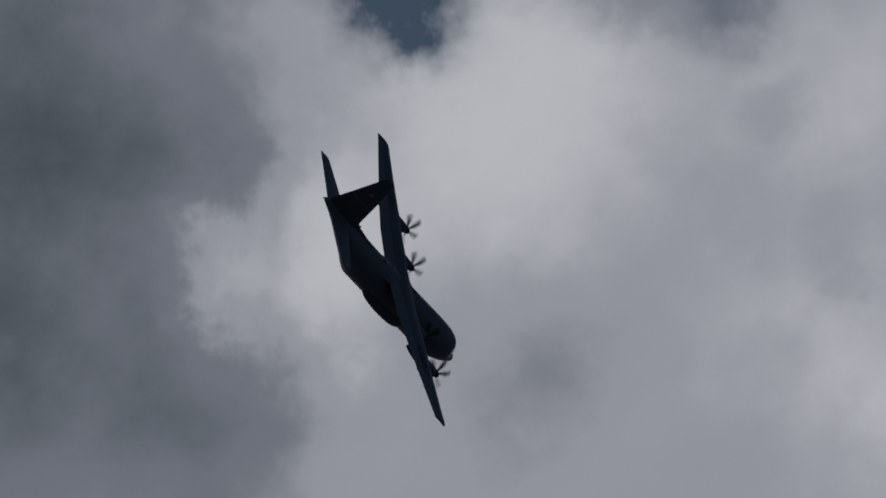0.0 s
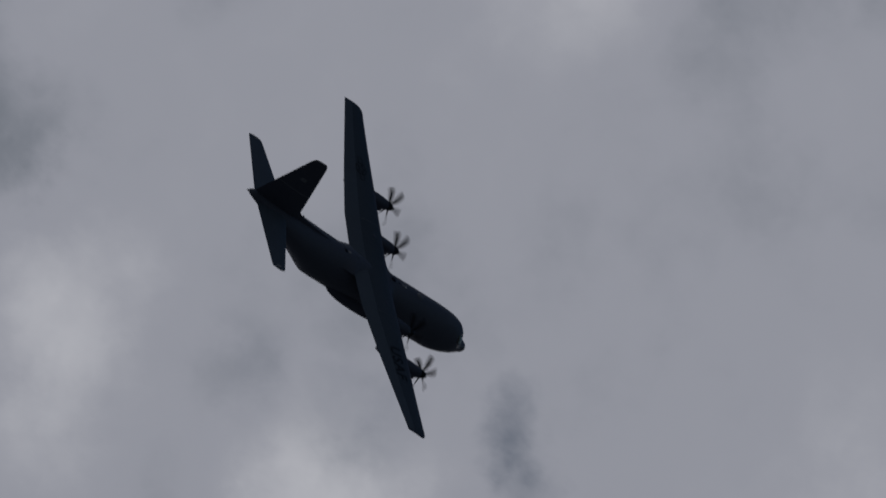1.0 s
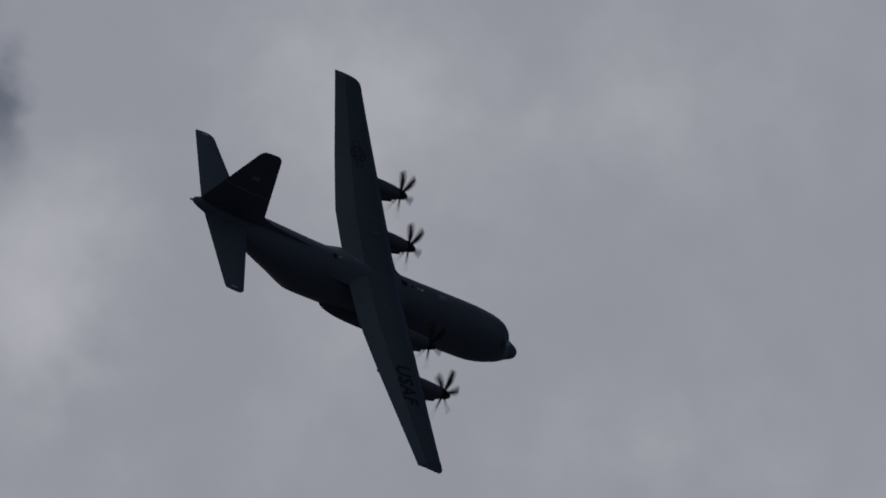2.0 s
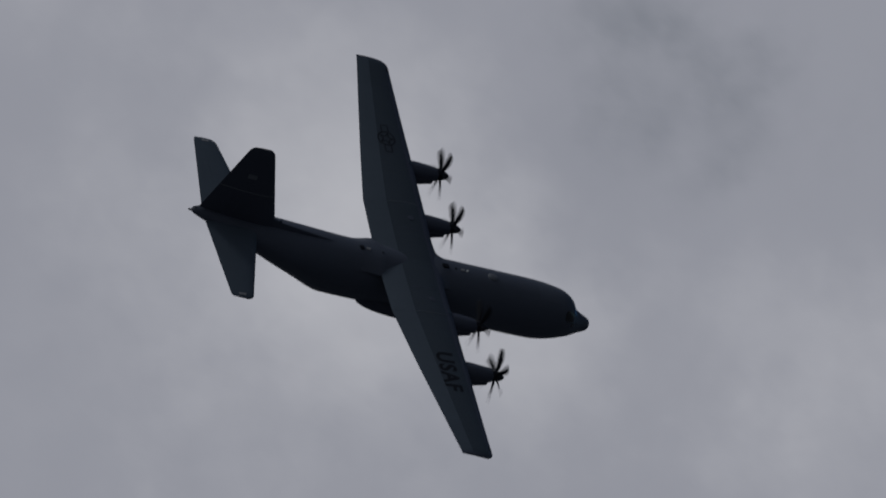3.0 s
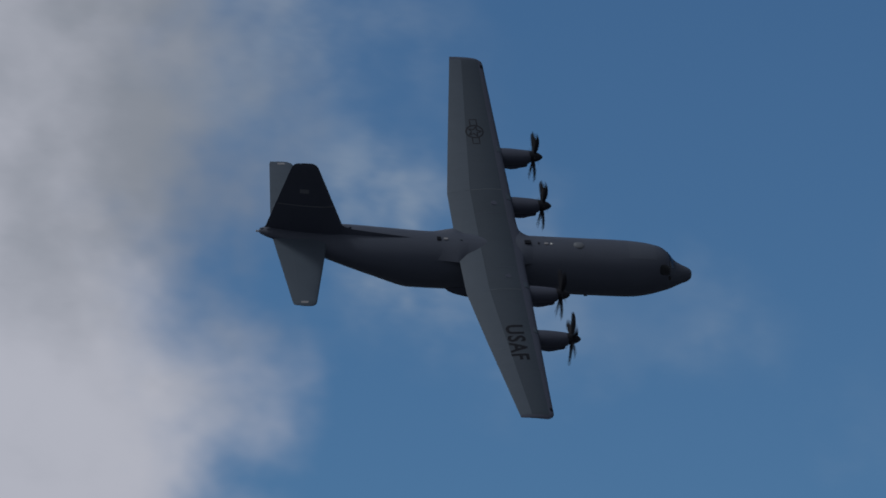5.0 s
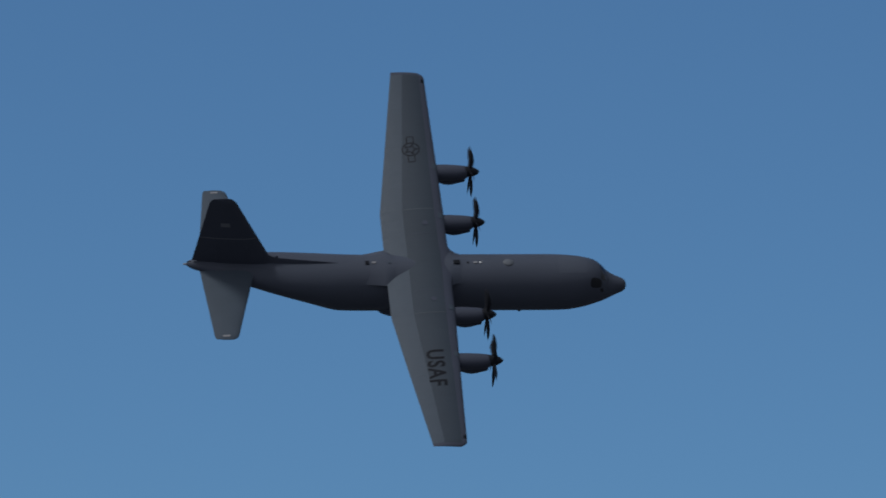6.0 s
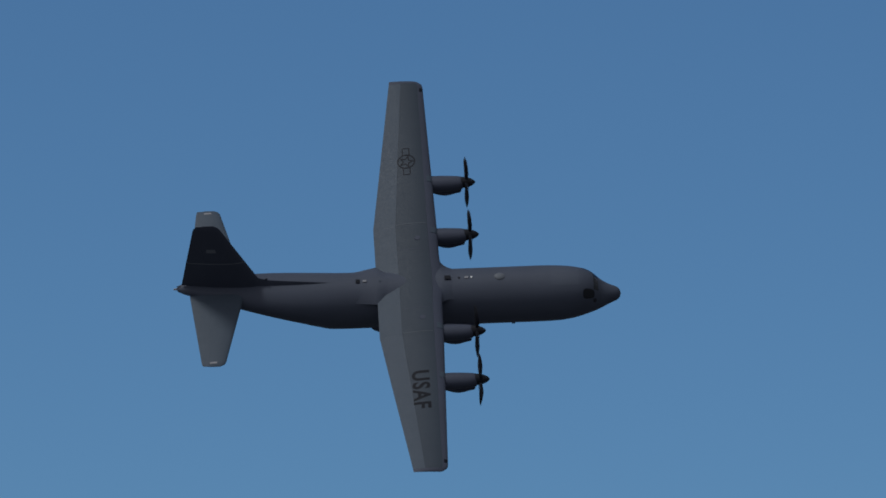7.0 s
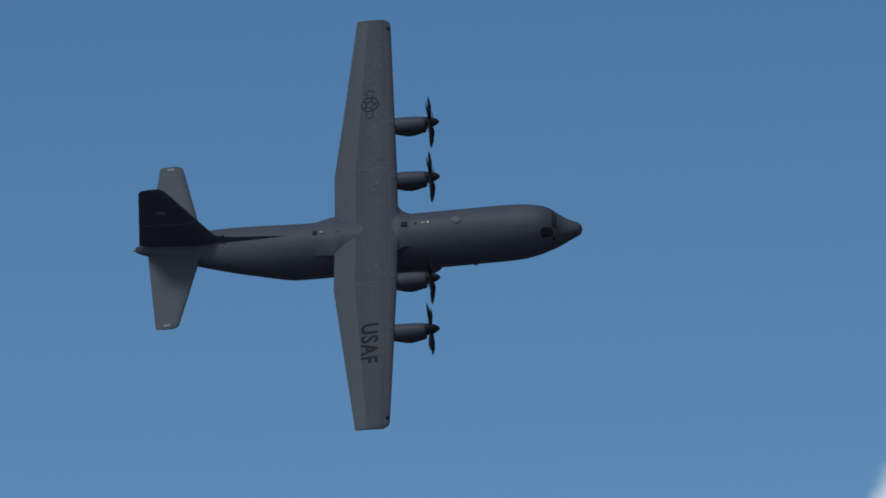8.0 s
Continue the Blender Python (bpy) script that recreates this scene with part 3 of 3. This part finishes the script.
def build_tail():
    tips = [8.61, 8.81, 8.96, 9.06, 9.13, 9.17]
    fin = part("fin", foil_panel(fin_point, spans(2.1, 8.61, 8) + tips[1:], 0.0, 0.699, 12, 0, 1), FIN_SHADED, plane, "grey upright tail fin, darkened for its shade")
    part("rudder", foil_panel(fin_point, spans(2.55, 8.61, 8) + tips[1:-1], 0.700, 1.0, 5, 0, 1), FIN_SHADED, fin)
    part("fin_stripe", foil_panel(fin_point, [5.03, 5.10], 0.02, 0.98, 14, 0.012, 1), FADED, fin, "thin pale stripe")
    part("fin_lettering", foil_panel(fin_point, [6.3, 6.68], 0.42, 0.62, 5, 0.012, 1), FADED, fin, "pale grey bar")
    # ridge that runs from the fin forward along the roof
    rings = []
    for a, z, w in ((22.2, 2.14, 0.02), (23.5, 2.29, 0.07), (25, 2.46, 0.13), (26.4, 2.62, 0.18), (27.3, 2.74, 0.2), (27.9, 2.95, 0.2), (28.4, 3.3, 0.2), (28.9, 3.6, 0.16)):
        rings.append([(-a, -w * 1.7, 1.9), (-a, -w, (z + 2.0) / 2), (-a, -0.02, z), (-a, 0.02, z), (-a, w, (z + 2.0) / 2), (-a, w * 1.7, 1.9)])
    part("dorsal_ridge", skin(rings), FIN_SHADED, fin)
    for s in (1, -1):
        ends = [7.55, 7.7, 7.82, 7.92, 8.0, 8.04]
        stab = part("tailplane", foil_panel(tail_point, [s * y for y in spans(0.1, 7.55, 8) + ends[1:]], 0.0, 0.649, 12), GREY_LIGHT, plane, "lighter grey tailplane")
        part("elevator", foil_panel(tail_point, [s * y for y in spans(0.75, 7.55, 8) + ends[1:-1]], 0.650, 1.0, 5), GREY_LIGHT, stab)
        part("tip_light", foil_panel(tail_point, [s * 7.62, s * 7.72, s * 7.8], 0.36, 0.66, 4, 0.016), PALE, stab, "pale tip strip")
    part("blade_antenna", box_bm(-27.55, -27.35, -0.03, 0.03, 2.70, 2.96, 0.02), FIN_SHADED, fin, "small antenna ahead of the fin")
    for a, z in ((33.3, 2.5), (34.0, 2.35)):
        part("static_rod", box_bm(-a - 0.36, -a, -0.02, 0.02, z + 0.02, z + 0.06), MARK, fin)


build_tail()

# ---------- engines ----------
ENGINES = [(10.22, 1.90), (4.99, 1.57), (-4.99, 1.57), (-10.22, 1.90)]


def blade_mesh():
    rings = []
    for i in range(13):
        u = i / 12
        r = 0.30 + 1.76 * u
        chord = float(np.interp(u, [0, 0.15, 0.5, 0.8, 0.95, 1], [0.18, 0.28, 0.44, 0.42, 0.28, 0.10]))
        pitch = radians(float(np.interp(u, [0, 1], [62, 28])))
        sweep = 0.05 * math.sin(math.pi * u) - 0.09 * u ** 3
        th = 0.16 * (1 - u) ** 2 + 0.02
        ring = []
        for k in range(10):
            q = 2 * math.pi * k / 10
            a, b = chord / 2 * math.cos(q) + sweep, th / 2 * math.sin(q)
            ring.append((a * math.sin(pitch) + b * math.cos(pitch), -a * math.cos(pitch) + b * math.sin(pitch), r))
        rings.append(ring)
    bm = skin(rings)
    bmesh.ops.recalc_face_normals(bm, faces=bm.faces)
    me = bpy.data.meshes.new("blade")
    bm.to_mesh(me)
    bm.free()
    me.materials.append(BLADE)
    me.shade_smooth()
    return me


def round_rings(profile, y, z, count=28):
    """Rings about an axis along x: aft distance, half width, up, down."""
    out = []
    for a, w, up, dn in profile:
        out.append([(-a, y + w * math.sin(q), z + (up if math.cos(q) > 0 else dn) * math.cos(q)) for q in [2 * math.pi * i / count for i in range(count)]])
    return out


def build_engine(y, z, blade):
    body = part("nacelle", skin(round_rings([(11.74, 0.42, 0.42, 0.42), (11.80, 0.50, 0.46, 0.50), (12.1, 0.57, 0.49, 0.60), (12.6, 0.62, 0.52, 0.66), (13.4, 0.66, 0.56, 0.72),
                                             (14.4, 0.66, 0.55, 0.70), (15.6, 0.58, 0.50, 0.62), (16.8, 0.40, 0.36, 0.45), (17.9, 0.16, 0.12, 0.2)], y, z - 0.05)), GREY_DARK, plane, "dark grey engine nacelle")
    part("air_intake", skin(round_rings([(11.88, 0.32, 0.20, 0.20), (11.95, 0.38, 0.26, 0.26), (12.35, 0.44, 0.34, 0.36), (12.7, 0.46, 0.36, 0.55), (13.1, 0.46, 0.36, 0.64), (13.5, 0.44, 0.32, 0.58), (14.0, 0.36, 0.24, 0.36), (14.6, 0.22, 0.14, 0.12)], y, z - 0.66)), GREY_DARK, body, "chin air intake")
    # black plate stands in for the shade inside the intake, which has no opening
    part("mouth_shade_plate", skin(round_rings([(11.860, 0.28, 0.16, 0.16), (11.890, 0.28, 0.16, 0.16)], y, z - 0.66)), BLACK, body)
    # propeller turns about its own axis
    prop = part("propeller", skin([[(0.55 - a, w * math.sin(q), w * math.cos(q)) for q in [2 * math.pi * i / 24 for i in range(24)]]
                                   for a, w in ((0.0, 0.015), (0.03, 0.08), (0.12, 0.17), (0.28, 0.27), (0.5, 0.36), (0.75, 0.42), (1.0, 0.44), (1.12, 0.44), (1.16, 0.40))]), BLACK, plane, "black six-bladed propeller and spinner")
    prop.location = (-11.30, y, z)
    for i in range(6):
        b = new("blade", blade)
        b.parent = prop
        b.location = (-0.17, 0, 0)
        b.rotation_euler = (radians(60 * i), 0, 0)
    return prop


blade_data = blade_mesh()
propellers = [build_engine(y, z, blade_data) for y, z in ENGINES]

# ---------- ground ----------


def build_ground():
    bm = bmesh.new()
    rings = [0.0, 40, 150, 500, 1500, 4500, 12000]
    rows = [[bm.verts.new((r * math.cos(q), r * math.sin(q), -0.0)) for q in [2 * math.pi * i / 48 for i in range(48)]] for r in rings[1:]]
    bm.faces.new(rows[0])
    for a, b in zip(rows, rows[1:]):
        for i in range(48):
            bm.faces.new((a[i], a[(i + 1) % 48], b[(i + 1) % 48], b[i]))
    g = part("ground", bm, GROUND_TONE, None, "", False)
    tagged(g, "flat dark grey ground, out of view", "ground", kind="structure")


build_ground()


def motions():
    walk(plane, [(t, pose(x, y, z, rx, ry, rz)) for t, x, y, z, rx, ry, rz in FLIGHT])
    for k, (prop, (y, z)) in enumerate(zip(propellers, ENGINES)):
        rows = []
        for i in range(241):
            rows.append((i / FPS, pose(-11.30, y, z, (SPIN_START[k] + i * SPIN) % 360)))
        walk(prop, rows)


SPIN, SPIN_START = 84.0, (57.0, 56.0, 58.0, 28.0)   # degrees a thirtieth of a second
motions()
